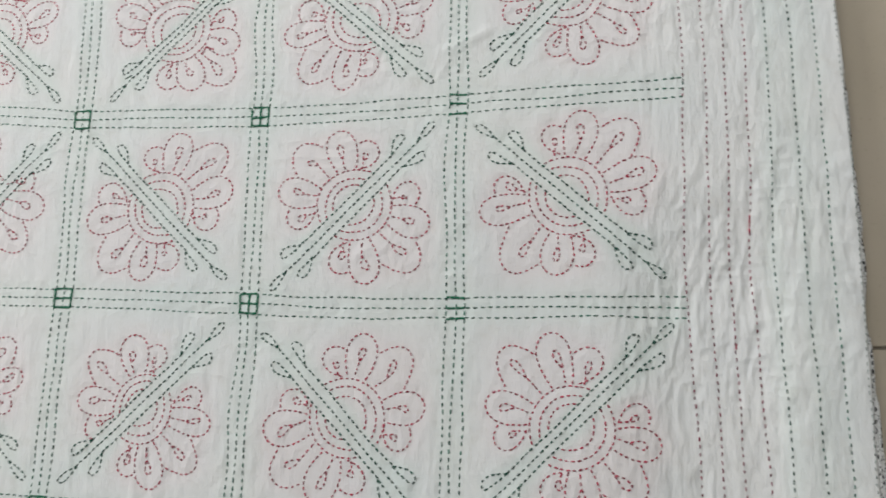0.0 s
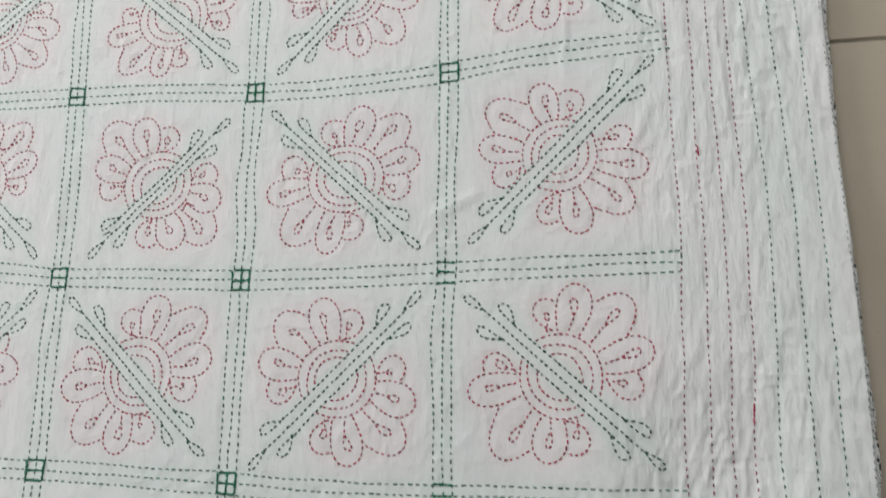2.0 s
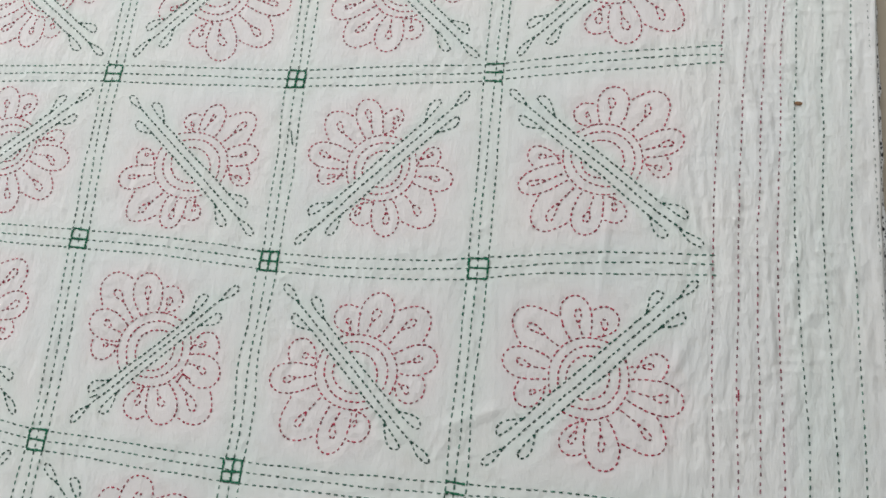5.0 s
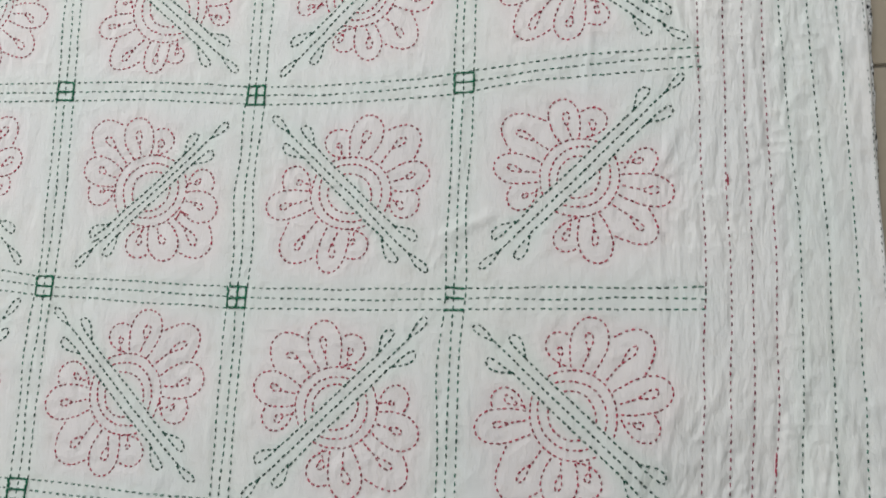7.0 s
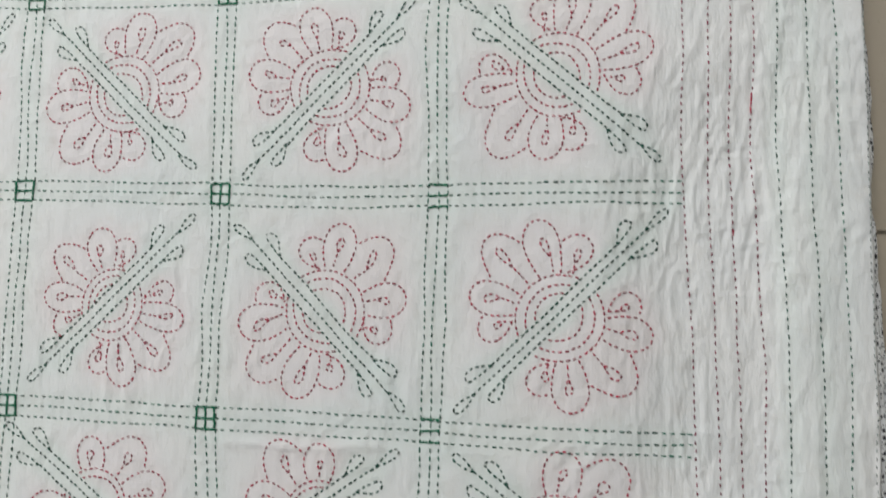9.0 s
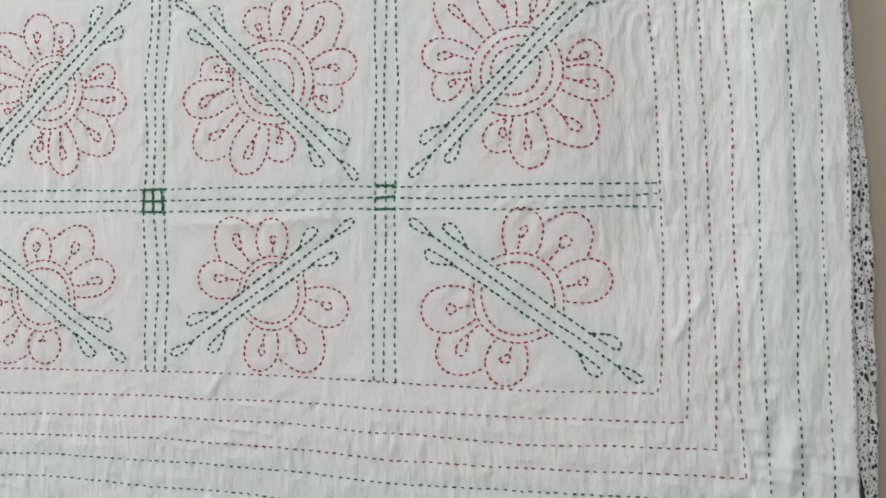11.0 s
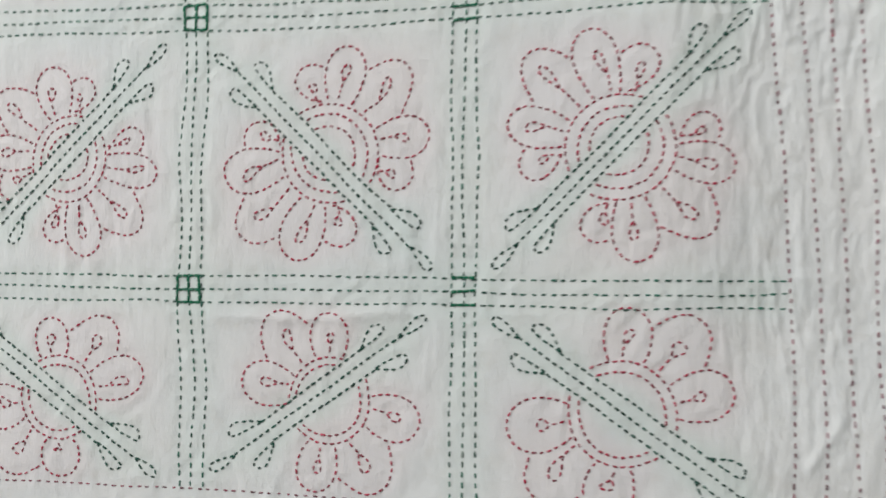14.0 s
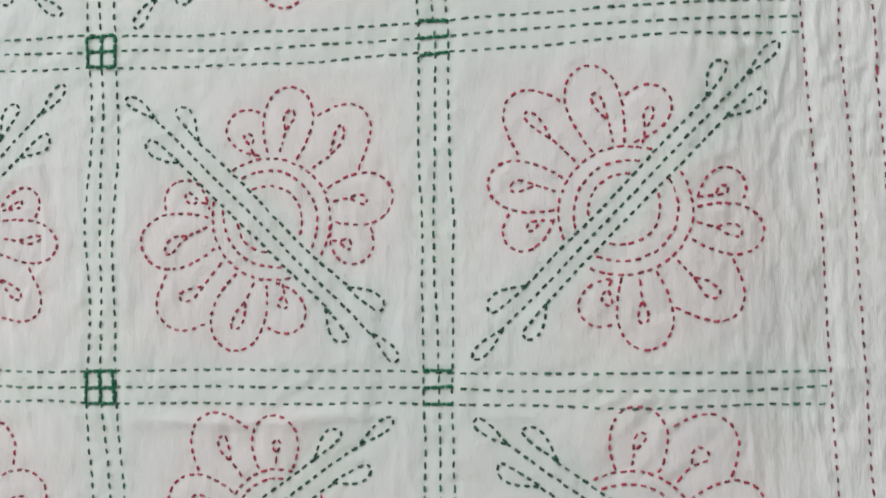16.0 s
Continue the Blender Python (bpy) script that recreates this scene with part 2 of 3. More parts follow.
# stem ends and flower centre of each patch (column, row), in metres
PATCH = {
    (1, 1): ((-0.1883, 0.1373), (-0.0110, 0.0073), (-0.1025, 0.0732), (0.0359, 0.0360)),
    (2, 1): ((-0.2332, 0.1390), (-0.3911, 0.0296), (-0.3038, 0.0804), (0.0298, 0.0314)),
    (3, 1): ((-0.6032, 0.1514), (-0.4331, 0.0268), (-0.5098, 0.0825), (0.0306, 0.0315)),
    (1, 2): ((-0.0105, 0.3422), (-0.1865, 0.1709), (-0.0992, 0.2513), (0.0374, 0.0365)),
    (2, 2): ((-0.3850, 0.3342), (-0.2286, 0.1720), (-0.3012, 0.2560), (0.0364, 0.0366)),
    (3, 2): ((-0.4242, 0.3411), (-0.5832, 0.1886), (-0.5032, 0.2600), (0.0307, 0.0337)),
    (1, 3): ((-0.1834, 0.5295), (-0.0152, 0.3817), (-0.1002, 0.4578), (0.0365, 0.0373)),
    (2, 3): ((-0.2233, 0.5324), (-0.3817, 0.3738), (-0.3008, 0.4537), (0.0372, 0.0353)),
    (3, 3): ((-0.5825, 0.5325), (-0.4278, 0.3820), (-0.5011, 0.4565), (0.0360, 0.0374)),
    (4, 3): ((-0.6183, 0.5381), (-0.7382, 0.4200), (-0.7127, 0.4746), (0.0355, 0.0355)),
    (1, 4): ((-0.0102, 0.7476), (-0.1804, 0.5761), (-0.0976, 0.6572), (0.0348, 0.0351)),
    (2, 4): ((-0.3806, 0.7176), (-0.2263, 0.5724), (-0.3005, 0.6436), (0.0390, 0.0348)),
    (3, 4): ((-0.4252, 0.7128), (-0.5684, 0.5725), (-0.4981, 0.6464), (0.0373, 0.0354)),
    (4, 4): ((-0.8016, 0.7331), (-0.6235, 0.5753), (-0.7080, 0.6565), (0.0355, 0.0355)),
    (1, 5): ((-0.1883, 0.9210), (-0.0084, 0.7776), (-0.0967, 0.8551), (0.0368, 0.0351)),
    (2, 5): ((-0.2242, 0.9175), (-0.3771, 0.7568), (-0.3026, 0.8365), (0.0355, 0.0345)),
    (3, 5): ((-0.5804, 0.9018), (-0.4201, 0.7629), (-0.4984, 0.8305), (0.0406, 0.0354)),
    (4, 5): ((-0.6225, 0.9078), (-0.7594, 0.7893), (-0.7077, 0.8406), (0.0330, 0.0328)),
    (1, 6): ((-0.0378, 1.1152), (-0.1852, 0.9603), (-0.0977, 1.0501), (0.0355, 0.0355)),
    (2, 6): ((-0.3988, 1.1220), (-0.2216, 0.9538), (-0.3034, 1.0314), (0.0355, 0.0355)),
    (3, 6): ((-0.4360, 1.1141), (-0.5879, 0.9483), (-0.5041, 1.0250), (0.0355, 0.0355)),
    (4, 6): ((-0.8269, 1.0987), (-0.6227, 0.9478), (-0.7043, 1.0266), (0.0355, 0.0355)),
}

# petals: direction in degrees, distance and roundness of the end in ring radii; five or three on each side of the stem
BACK10 = [
    (111, 1.31, 0.34),
    (80, 1.66, 0.37),
    (49, 1.95, 0.37),
    (20, 1.76, 0.34),
    (-7, 1.44, 0.32),
    (179, 1.53, 0.33),
    (-158, 1.89, 0.35),
    (-129, 2.02, 0.38),
    (-101, 1.69, 0.38),
    (-74, 1.4, 0.34),
]
SLASH10 = [
    (77, 1.54, 0.36),
    (104, 1.77, 0.4),
    (139, 2.03, 0.39),
    (173, 1.82, 0.39),
    (-159, 1.6, 0.35),
    (14, 1.7, 0.32),
    (-11, 1.96, 0.38),
    (-42, 2.07, 0.39),
    (-76, 1.86, 0.42),
    (-103, 1.59, 0.35),
]
BACK6 = [
    (85, 1.58, 0.39),
    (50, 1.78, 0.45),
    (13, 1.64, 0.42),
    (-172, 1.69, 0.47),
    (-140, 1.79, 0.47),
    (-102, 1.48, 0.42),
]
SLASH6 = [
    (89, 1.6, 0.45),
    (126, 1.94, 0.49),
    (166, 1.73, 0.49),
    (-13, 1.71, 0.5),
    (-59, 1.73, 0.53),
    (-101, 1.6, 0.45),
]

PETALS = {}          # patches whose petals stand otherwise: direction, distance, roundness
PETALS[2, 2] = [(104, 1.48, 0.33), (77, 1.74, 0.37), (46, 1.93, 0.39), (10, 1.65, 0.39), (-18, 1.35, 0.37), (167, 1.43, 0.36), (-169, 1.79, 0.4), (-139, 2.03, 0.4), (-110, 1.8, 0.4), (-83, 1.48, 0.37)]
PETALS[1, 2] = [(76, 1.61, 0.35), (102, 1.91, 0.39), (132, 2.08, 0.36), (163, 1.77, 0.34), (-171, 1.54, 0.32), (13, 1.49, 0.34), (-13, 1.72, 0.36), (-46, 1.88, 0.4), (-81, 1.77, 0.37), (-107, 1.49, 0.33)]
PETALS[2, 4] = [(104, 1.39, 0.36), (79, 1.75, 0.37), (49, 1.91, 0.36), (17, 1.61, 0.33), (-11, 1.3, 0.36), (166, 1.42, 0.35), (-168, 1.79, 0.35), (-131, 1.91, 0.38), (-103, 1.82, 0.33), (-83, 1.4, 0.36)]
PETALS[3, 3] = [(100, 1.46, 0.35), (75, 1.75, 0.37), (44, 2.01, 0.37), (13, 1.76, 0.39), (-12, 1.42, 0.37), (167, 1.55, 0.39), (-170, 1.81, 0.41), (-136, 1.89, 0.44), (-105, 1.7, 0.36), (-77, 1.4, 0.36)]
PETALS[3, 4] = [(84, 1.4, 0.38), (108, 1.7, 0.4), (133, 2.07, 0.43), (160, 1.67, 0.37), (-177, 1.41, 0.37), (9, 1.39, 0.35), (-17, 1.57, 0.38), (-44, 1.97, 0.45), (-71, 1.6, 0.4), (-96, 1.46, 0.36)]
PETALS[2, 3] = [(79, 1.47, 0.35), (103, 1.79, 0.39), (134, 1.93, 0.41), (166, 1.75, 0.38), (-167, 1.51, 0.34), (11, 1.42, 0.35), (-17, 1.69, 0.38), (-48, 2.02, 0.4), (-80, 1.83, 0.39), (-103, 1.54, 0.35)]
PETALS[1, 3] = [(103, 1.52, 0.33), (78, 1.79, 0.37), (47, 2.09, 0.36), (17, 1.92, 0.35), (-7, 1.63, 0.33), (171, 1.54, 0.34), (-168, 1.91, 0.36), (-131, 1.95, 0.38), (-101, 1.64, 0.38), (-74, 1.49, 0.34)]
PETALS[3, 1] = [(98, 1.53, 0.43), (53, 1.78, 0.49), (16, 1.77, 0.49), (-171, 1.58, 0.51), (-130, 1.68, 0.54), (-89, 1.35, 0.5)]
PETALS[1, 4] = [(78, 1.5, 0.35), (104, 1.75, 0.36), (140, 1.97, 0.41), (172, 1.82, 0.35), (-161, 1.56, 0.35), (15, 1.68, 0.3), (-11, 1.94, 0.34), (-41, 2.04, 0.35), (-75, 1.8, 0.36), (-102, 1.55, 0.33)]
PETALS[1, 5] = [(111, 1.35, 0.34), (83, 1.74, 0.36), (53, 2.01, 0.38), (20, 1.75, 0.32), (-7, 1.43, 0.28), (179, 1.61, 0.28), (-157, 1.97, 0.3), (-129, 2.14, 0.35), (-102, 1.79, 0.35), (-76, 1.48, 0.32)]
PETALS[2, 5] = [(82, 1.58, 0.29), (108, 1.83, 0.35), (139, 1.99, 0.35), (169, 1.86, 0.33), (-166, 1.6, 0.29), (19, 1.49, 0.26), (-9, 1.7, 0.33), (-45, 1.81, 0.36), (-79, 1.62, 0.36), (-107, 1.49, 0.3)]
PETALS[3, 5] = [(97, 1.31, 0.27), (74, 1.64, 0.29), (47, 1.84, 0.29), (16, 1.56, 0.27), (-13, 1.39, 0.27), (171, 1.32, 0.27), (-162, 1.68, 0.31), (-129, 1.88, 0.3), (-100, 1.68, 0.29), (-77, 1.47, 0.26)]

rng = np.random.default_rng(7)
RUNS = []          # (part name, owner key, material, style, polyline)


def wobble(pts, amount, length=0.035):
    """A hand-drawn version of a polyline, resampled every 2 mm."""
    pts = np.asarray(pts, float)
    seg = np.linalg.norm(np.diff(pts, axis=0), axis=1)
    s = np.concatenate([[0], np.cumsum(seg)])
    n = max(int(s[-1] / 0.002), 2)
    u = np.linspace(0, s[-1], n + 1)
    out = np.stack([np.interp(u, s, pts[:, 0]), np.interp(u, s, pts[:, 1])], 1)
    if amount:
        k = max(int(s[-1] / length) + 2, 3)
        for a in (0, 1):
            out[:, a] += np.interp(u, np.linspace(0, s[-1], k), rng.normal(0, amount, k))
        w = 7
        if n > 3 * w:
            pad = np.pad(out, ((w, w), (0, 0)), mode="edge")
            sm = np.stack([np.convolve(pad[:, a], np.ones(2 * w + 1) / (2 * w + 1), "valid") for a in (0, 1)], 1)
            sm[0], sm[-1] = out[0], out[-1]
            out = sm
    return out


def polar(c, r, deg):
    return np.array([c[0] + r[0] * math.cos(radians(deg)), c[1] + r[1] * math.sin(radians(deg))])


def petal_feet(directions):
    """Where each petal's two sides meet the ring: every second petal lies on top and stands on both its feet."""
    n = len(directions) // 2
    out = []
    for half in (directions[:n], directions[n:]):
        turn = 1 if (half[1] - half[0] + 180) % 360 < 180 else -1
        wide = 14 if n == 5 else 18
        for i, a in enumerate(half):
            if i % 2 == (n == 5):
                first, last = a - turn * wide, a + turn * wide
            else:
                before = half[i - 1] + turn * (wide + 4) if i else a - turn * 13
                after = half[i + 1] - turn * (wide + 4) if i < n - 1 else a + turn * 13
                first, last = before, after
            out.append((first, last))
    return out


def petal_outline(c, r, spec):
    """Foot, side, round end, side, foot."""
    ang, dist, rho, f1, f2 = spec
    q = polar(c, dist * r, ang)
    a, b = polar(c, r, f1), polar(c, r, f2)
    axis = (q - (a + b) / 2)
    axis /= np.linalg.norm(axis)
    side = np.array([-axis[1], axis[0]])
    if np.dot(a - b, side) < 0:
        a, b = b, a
    k = rho * float(r.mean()) * 1.14
    arc = [q + k * (math.cos(t) * side + math.sin(t) * axis) for t in np.linspace(math.pi + 0.1, -0.1, 15)]
    if np.dot(arc[0] - q, a - b) < 0:
        arc.reverse()
    left = [a + (arc[0] - a) * t + side * 0.16 * k * math.sin(math.pi * t) for t in (0, 0.33, 0.66)]
    right = [arc[-1] + (b - arc[-1]) * t - side * 0.16 * k * math.sin(math.pi * t) for t in (0.33, 0.66, 1)]
    return np.array(left + arc + right), q, k, axis, side


def inside_of(points, outline):
    """Which points lie within a closed outline."""
    x, y = points[:, 0], points[:, 1]
    hit = np.zeros(len(points), bool)
    for (x0, y0), (x1, y1) in zip(outline, np.roll(outline, -1, axis=0)):
        if y0 != y1:
            hit ^= ((y0 > y) != (y1 > y)) & (x < (x1 - x0) * (y - y0) / (y1 - y0) + x0)
    return hit


def longest(keep):
    """The longest unbroken run of kept points."""
    best, start = (0, 0), None
    for i, k in enumerate([*keep, False]):
        if k and start is None:
            start = i
        elif not k and start is not None:
            best = max(best, (i - start, start))
            start = None
    return slice(best[1], best[1] + best[0])


def drop(base, tip, width, bend=0.0, inner=1.0):
    """A closed tear-drop loop from base to tip; inner: how full its second side is."""
    base, tip = np.asarray(base), np.asarray(tip)
    d = tip - base
    n = np.array([-d[1], d[0]]) / max(np.linalg.norm(d), 1e-9)
    out = []
    for t in np.linspace(0, 2 * math.pi, 19):
        u = (1 - math.cos(t)) / 2
        out.append(base + d * u + n * width * math.sin(t) * (u ** 0.75) * (1 if math.sin(t) > 0 else inner) + n * bend * u * u)
    return np.array(out)


STEM_GAP = {(1, 2): 0.0073, (2, 2): 0.0083, (3, 4): 0.0066, (2, 4): 0.0074, (1, 1): 0.0085}


def plan_patch(key, stem0, stem1, centre, radius, petals, rings):
    s0, s1, c = np.array(stem0), np.array(stem1), np.array(centre)
    d = (s1 - s0) / np.linalg.norm(s1 - s0)
    n = np.array([-d[1], d[0]])
    gap = STEM_GAP.get(key, 0.0081)
    for q in rings:
        r = radius * q
        ring = np.array([polar(c, r, a) for a in np.linspace(0, 360, 121)])
        lateral = (ring - s0) @ n
        for sign in (1, -1):
            keep = lateral * sign > gap * 1.05
            if not keep.any():
                continue
            first = next(i for i in range(120) if keep[i] and not keep[i - 1]) if not keep.all() else 0
            arc = [ring[(first + i) % 120] for i in range(120) if keep[(first + i) % 120]]
            RUNS.append(("ring#%d" % len(RUNS), key, RED, "flower", wobble(arc, 0.0005)))
    drawn = []
    for (ang, dist, rho), (f1, f2) in zip(petals, petal_feet([p[0] for p in petals])):
        drawn.append(petal_outline(c, radius, (ang + rng.normal(0, 0.8), dist * (1 + rng.normal(0, 0.01)), rho * (1 + rng.normal(0, 0.03)), f1, f2)))
    each = len(drawn) // 2
    for i, (line, q, k, axis, side) in enumerate(drawn):
        name = "petal#%d" % i
        line = wobble(line, 0.0003)
        if i % each % 2 != (each == 5):                  # this petal lies under its neighbours
            keep = np.ones(len(line), bool)
            for o in (i - 1, i + 1):
                if 0 <= o < len(drawn) and o // each == i // each:
                    keep &= ~inside_of(line, drawn[o][0])
            line = line[longest(keep)]
        lateral = (line - s0) @ n
        line = line[longest(np.abs(lateral) > gap * 0.9)]
        if len(line) > 4:
            RUNS.append((name, key, RED, "flower", line))
        foot = polar(c, radius, petals[i][0] + rng.normal(0, 3))
        b = foot + (q - foot) * rng.uniform(0.4, 0.55) + side * rng.normal(0, 0.08) * k
        RUNS.append((name, key, RED, "flower", wobble([foot + axis * 0.001, b], 0.0)))
        RUNS.append((name, key, RED, "flower", wobble(drop(b, q + axis * k * rng.uniform(-0.2, 0.15), k * rng.uniform(0.25, 0.36), rng.normal(0, 0.15) * k), 0.0)))
    for o, inset in ((0, 0.021), (gap, 0.050), (-gap, 0.050)):
        a = s0 + d * inset + n * o
        b = s1 - d * inset + n * o
        RUNS.append(("stem", key, GREEN, "stem", wobble([a, (a + b) / 2, b], 0.0005)))
    for i, (end, way) in enumerate(((s0, -d), (s1, d))):
        RUNS.append(("leaf#%d" % (3 * i), key, GREEN, "stem", drop(end - way * rng.uniform(0.0215, 0.027), end, 0.0050, rng.normal(0, 0.0015))))
        for m, sign in enumerate((1, -1)):
            a = end - way * 0.052 + n * sign * gap
            tip = end - way * rng.uniform(0.025, 0.029) + n * sign * (gap + rng.uniform(0.002, 0.005))
            turn = 1 if np.dot(np.array([-way[1], way[0]]), n * sign) > 0 else -1
            RUNS.append(("leaf#%d" % (3 * i + 1 + m), key, GREEN, "stem", drop(a, tip, 0.0105 * turn, 0.0, 0.15)))


for j in range(1, ROWS + 1):
    for c in range(1, COLS + 1):
        back = (c + j) % 2 == 0
        if (c, j) in PATCH:
            s0, s1, heart, radius = PATCH[c, j]
        else:
            x0, y0 = NODES[j - 1][c]
            x1, y1 = NODES[j][c - 1]
            x0, x1, y0, y1 = x0 + 0.022, x1 - 0.022, y0 + 0.02, y1 - 0.024
            s0, s1 = ((x0, y1), (x1, y0)) if back else ((x1, y1), (x0, y0))
            heart, radius = ((x0 + x1) / 2, (y0 + y1) / 2), (0.0345, 0.0345)
        if j == 1:
            petals, rings = (BACK6 if back else SLASH6), (1, 0.82)
        else:
            petals, rings = (BACK10 if back else SLASH10), (1, 0.79, 0.55)
        petals = PETALS.get((c, j), petals)
        plan_patch((c, j), s0, s1, heart, np.array(radius), petals, rings)

# sashes: three lines along each row and column
SASH = 0.0091
# how far a stretch of sash bows sideways between two crossings: (column, row) of the patch beside it
ROW_BOW = {(1, 5): 0.002, (1, 4): 0.004, (2, 4): -0.004, (3, 4): 0.002, (2, 3): -0.002, (1, 3): 0.000, (1, 2): 0.001, (2, 2): -0.002, (1, 1): -0.0015}
# how far a column strays at a quarter, half and three quarters of the way up a patch, in millimetres
COLUMN_STRAY = {(3, 4): (2, 2, 1), (3, 3): (0, -1.5, -1.5), (2, 4): (2.2, -3, -0.5), (1, 4): (-1, -1.6, 0), (1, 3): (-1, -2, -2.6), (2, 2): (1, -1.5, 2.5),
                (1, 2): (1, 0, 0), (2, 1): (1, 4.5, 1.5), (1, 1): (-1.2, -1, 0), (3, 5): (-1.5, -2.5, -1.5)}


def bowed(nodes, bows, axis):
    """Through the crossings; bows: one soft bow between each two, or three offsets on the way."""
    out = [nodes[0]]
    for i in range(1, len(nodes)):
        (xa, ya), (xb, yb) = nodes[i - 1], nodes[i]
        for t in np.linspace(0.1, 1.0, 10):
            if isinstance(bows[i - 1], tuple):
                b = float(np.interp(t, (0, 0.25, 0.5, 0.75, 1), (0, *bows[i - 1], 0))) / 1000
            else:
                b = bows[i - 1] * math.sin(math.pi * t)
            out.append((xa + (xb - xa) * t + (b if axis == 0 else 0), ya + (yb - ya) * t + (b if axis == 1 else 0)))
    return out


for j in range(1, ROWS):
    path = bowed(NODES[j], [ROW_BOW.get((c, j), 0.0) for c in range(1, COLS + 1)], 1)
    for o in (-1, 0, 1):
        RUNS.append(("line#%d" % o, ("row", j), GREEN_DULL, "sash", wobble([(x, y + o * SASH) for x, y in path], 0.0006)))
for c in range(1, COLS):
    path = bowed([NODES[j][c] for j in range(ROWS + 1)], [COLUMN_STRAY.get((c, j), 0.0) for j in range(1, ROWS + 1)], 0)
    for o in (-1, 0, 1):
        RUNS.append(("line#%d" % o, ("column", c), GREEN_DULL, "sash", wobble([(x + o * SASH * 0.97, y) for x, y in path], 0.0009)))

# knots where the sashes cross: satin bars of emerald thread
for j in range(1, ROWS):
    for c in range(1, COLS):
        x, y = NODES[j][c]
        k, w = SASH + 0.0003, SASH - 0.0004
        up = {1: (), 2: (-1, 0, 1), 3: (-1, 1)}.get(c, (-1, 0, 1))
        if (c, j) == (1, 4):
            up = (-1, 1)
        if (c, j) == (3, 1):
            up = (-1, 0, 1)
        for o in (-1, 0, 1):
            RUNS.append(("bar#%d" % rng.integers(1 << 30), ("knot", c, j), GREEN_BRIGHT, "bar", np.array([(x - w, y + o * k + rng.normal(0, 0.0005)), (x + w, y + o * k + rng.normal(0, 0.0005))])))
        for o in up:
            RUNS.append(("bar#%d" % rng.integers(1 << 30), ("knot", c, j), GREEN_BRIGHT, "bar", np.array([(x + o * w, y - k), (x + o * w + rng.normal(0, 0.0005), y + k)])))

# border lines round the whole, from the field out to the hem
BORDER = [(0.0, RED_DULL), (0.0205, RED_DULL), (0.0390, RED_DULL), (0.0572, RED_DULL), (0.0755, GREEN), (0.0965, GREEN), (0.1190, GREEN_DULL), (0.1365, GREY)]
# how far each strays sideways on its way up along the hem
STRAY_Y = (0.0, 0.1, 0.2, 0.3, 0.4, 0.5, 0.6, 0.7, 0.8, 0.95, 1.1)
STRAY = [
    (0.0022, 0.0087, 0.0072, 0.0042, 0.0016, 0.0029, 0.0048, 0.0020, 0.0000, 0.0038, 0.0109),
    (0.0230, 0.0262, 0.0262, 0.0232, 0.0222, 0.0235, 0.0242, 0.0216, 0.0205, 0.0249, 0.0321),
    (0.0418, 0.0430, 0.0436, 0.0408, 0.0388, 0.0407, 0.0420, 0.0383, 0.0370, 0.0407, 0.0472),
    (0.0581, 0.0606, 0.0620, 0.0586, 0.0563, 0.0587, 0.0595, 0.0556, 0.0532, 0.0560, 0.0617),
    (0.0772, 0.0785, 0.0795, 0.0773, 0.0748, 0.0771, 0.0787, 0.0723, 0.0669, 0.0682, 0.0737),
    (0.0997, 0.1022, 0.1038, 0.1013, 0.0990, 0.0992, 0.0990, 0.0945, 0.0900, 0.0903, 0.0931),
    (0.1208, 0.1225, 0.1247, 0.1230, 0.1216, 0.1211, 0.1200, 0.1162, 0.1132, 0.1144, 0.1178),
    (0.1376, 0.1394, 0.1424, 0.1411, 0.1419, 0.1416, 0.1394, 0.1356, 0.1333, 0.1309, 0.1286),
]
# the same along the bottom, from the corner inwards
ALONG_X = (-0.1, -0.2, -0.3, -0.4, -0.5)
STRAY_LOW = [
    (0.0016, 0.0078, 0.0140, 0.0176, 0.0201),
    (-0.0197, -0.0141, -0.0065, -0.0031, -0.0001),
    (-0.0390, -0.0320, -0.0246, -0.0196, -0.0182),
    (-0.0567, -0.0520, -0.0434, -0.0377, -0.0357),
    (-0.0750, -0.0709, -0.0624, -0.0557, -0.0517),
    (-0.0965, -0.0915, -0.0835, -0.0765, -0.0705),
    (-0.1180, -0.1130, -0.1050, -0.0980, -0.0920),
    (-0.1355, -0.1310, -0.1240, -0.1180, -0.1130),
]
CORNER = [(-0.0010, -0.0011), (0.0199, -0.0214), (0.0413, -0.0421), (0.0619, -0.0621), (0.0769, -0.0809), (0.1000, -0.1010), (0.1215, -0.1220), (0.1380, -0.1385)]
LEFT, UPPER = NODES[0][COLS][0], NODES[ROWS][0][1]
for i, (o, mat) in enumerate(BORDER):
    corner = CORNER[i]
    right = [corner] + list(zip(STRAY[i], STRAY_Y)) + [(o, UPPER + o)]
    bottom = [corner] + list(zip(ALONG_X, STRAY_LOW[i])) + [(LEFT - o, STRAY_LOW[i][-1] + 0.004)]
    left = [(LEFT - o, bottom[-1][1])] + [(NODES[j][COLS][0] - o, NODES[j][COLS][1]) for j in range(1, ROWS)] + [(LEFT - o, UPPER + 0.02 + o)]
    top = [(LEFT - o, UPPER + 0.02 + o), (right[-1][0], UPPER + o)]
    style = "hem" if mat is GREY else "border"
    for side, line in (("right", right), ("bottom", bottom), ("left", left), ("top", top)):
        RUNS.append((side, ("border", i), mat, style, wobble(line, 0.0006, 0.04)))

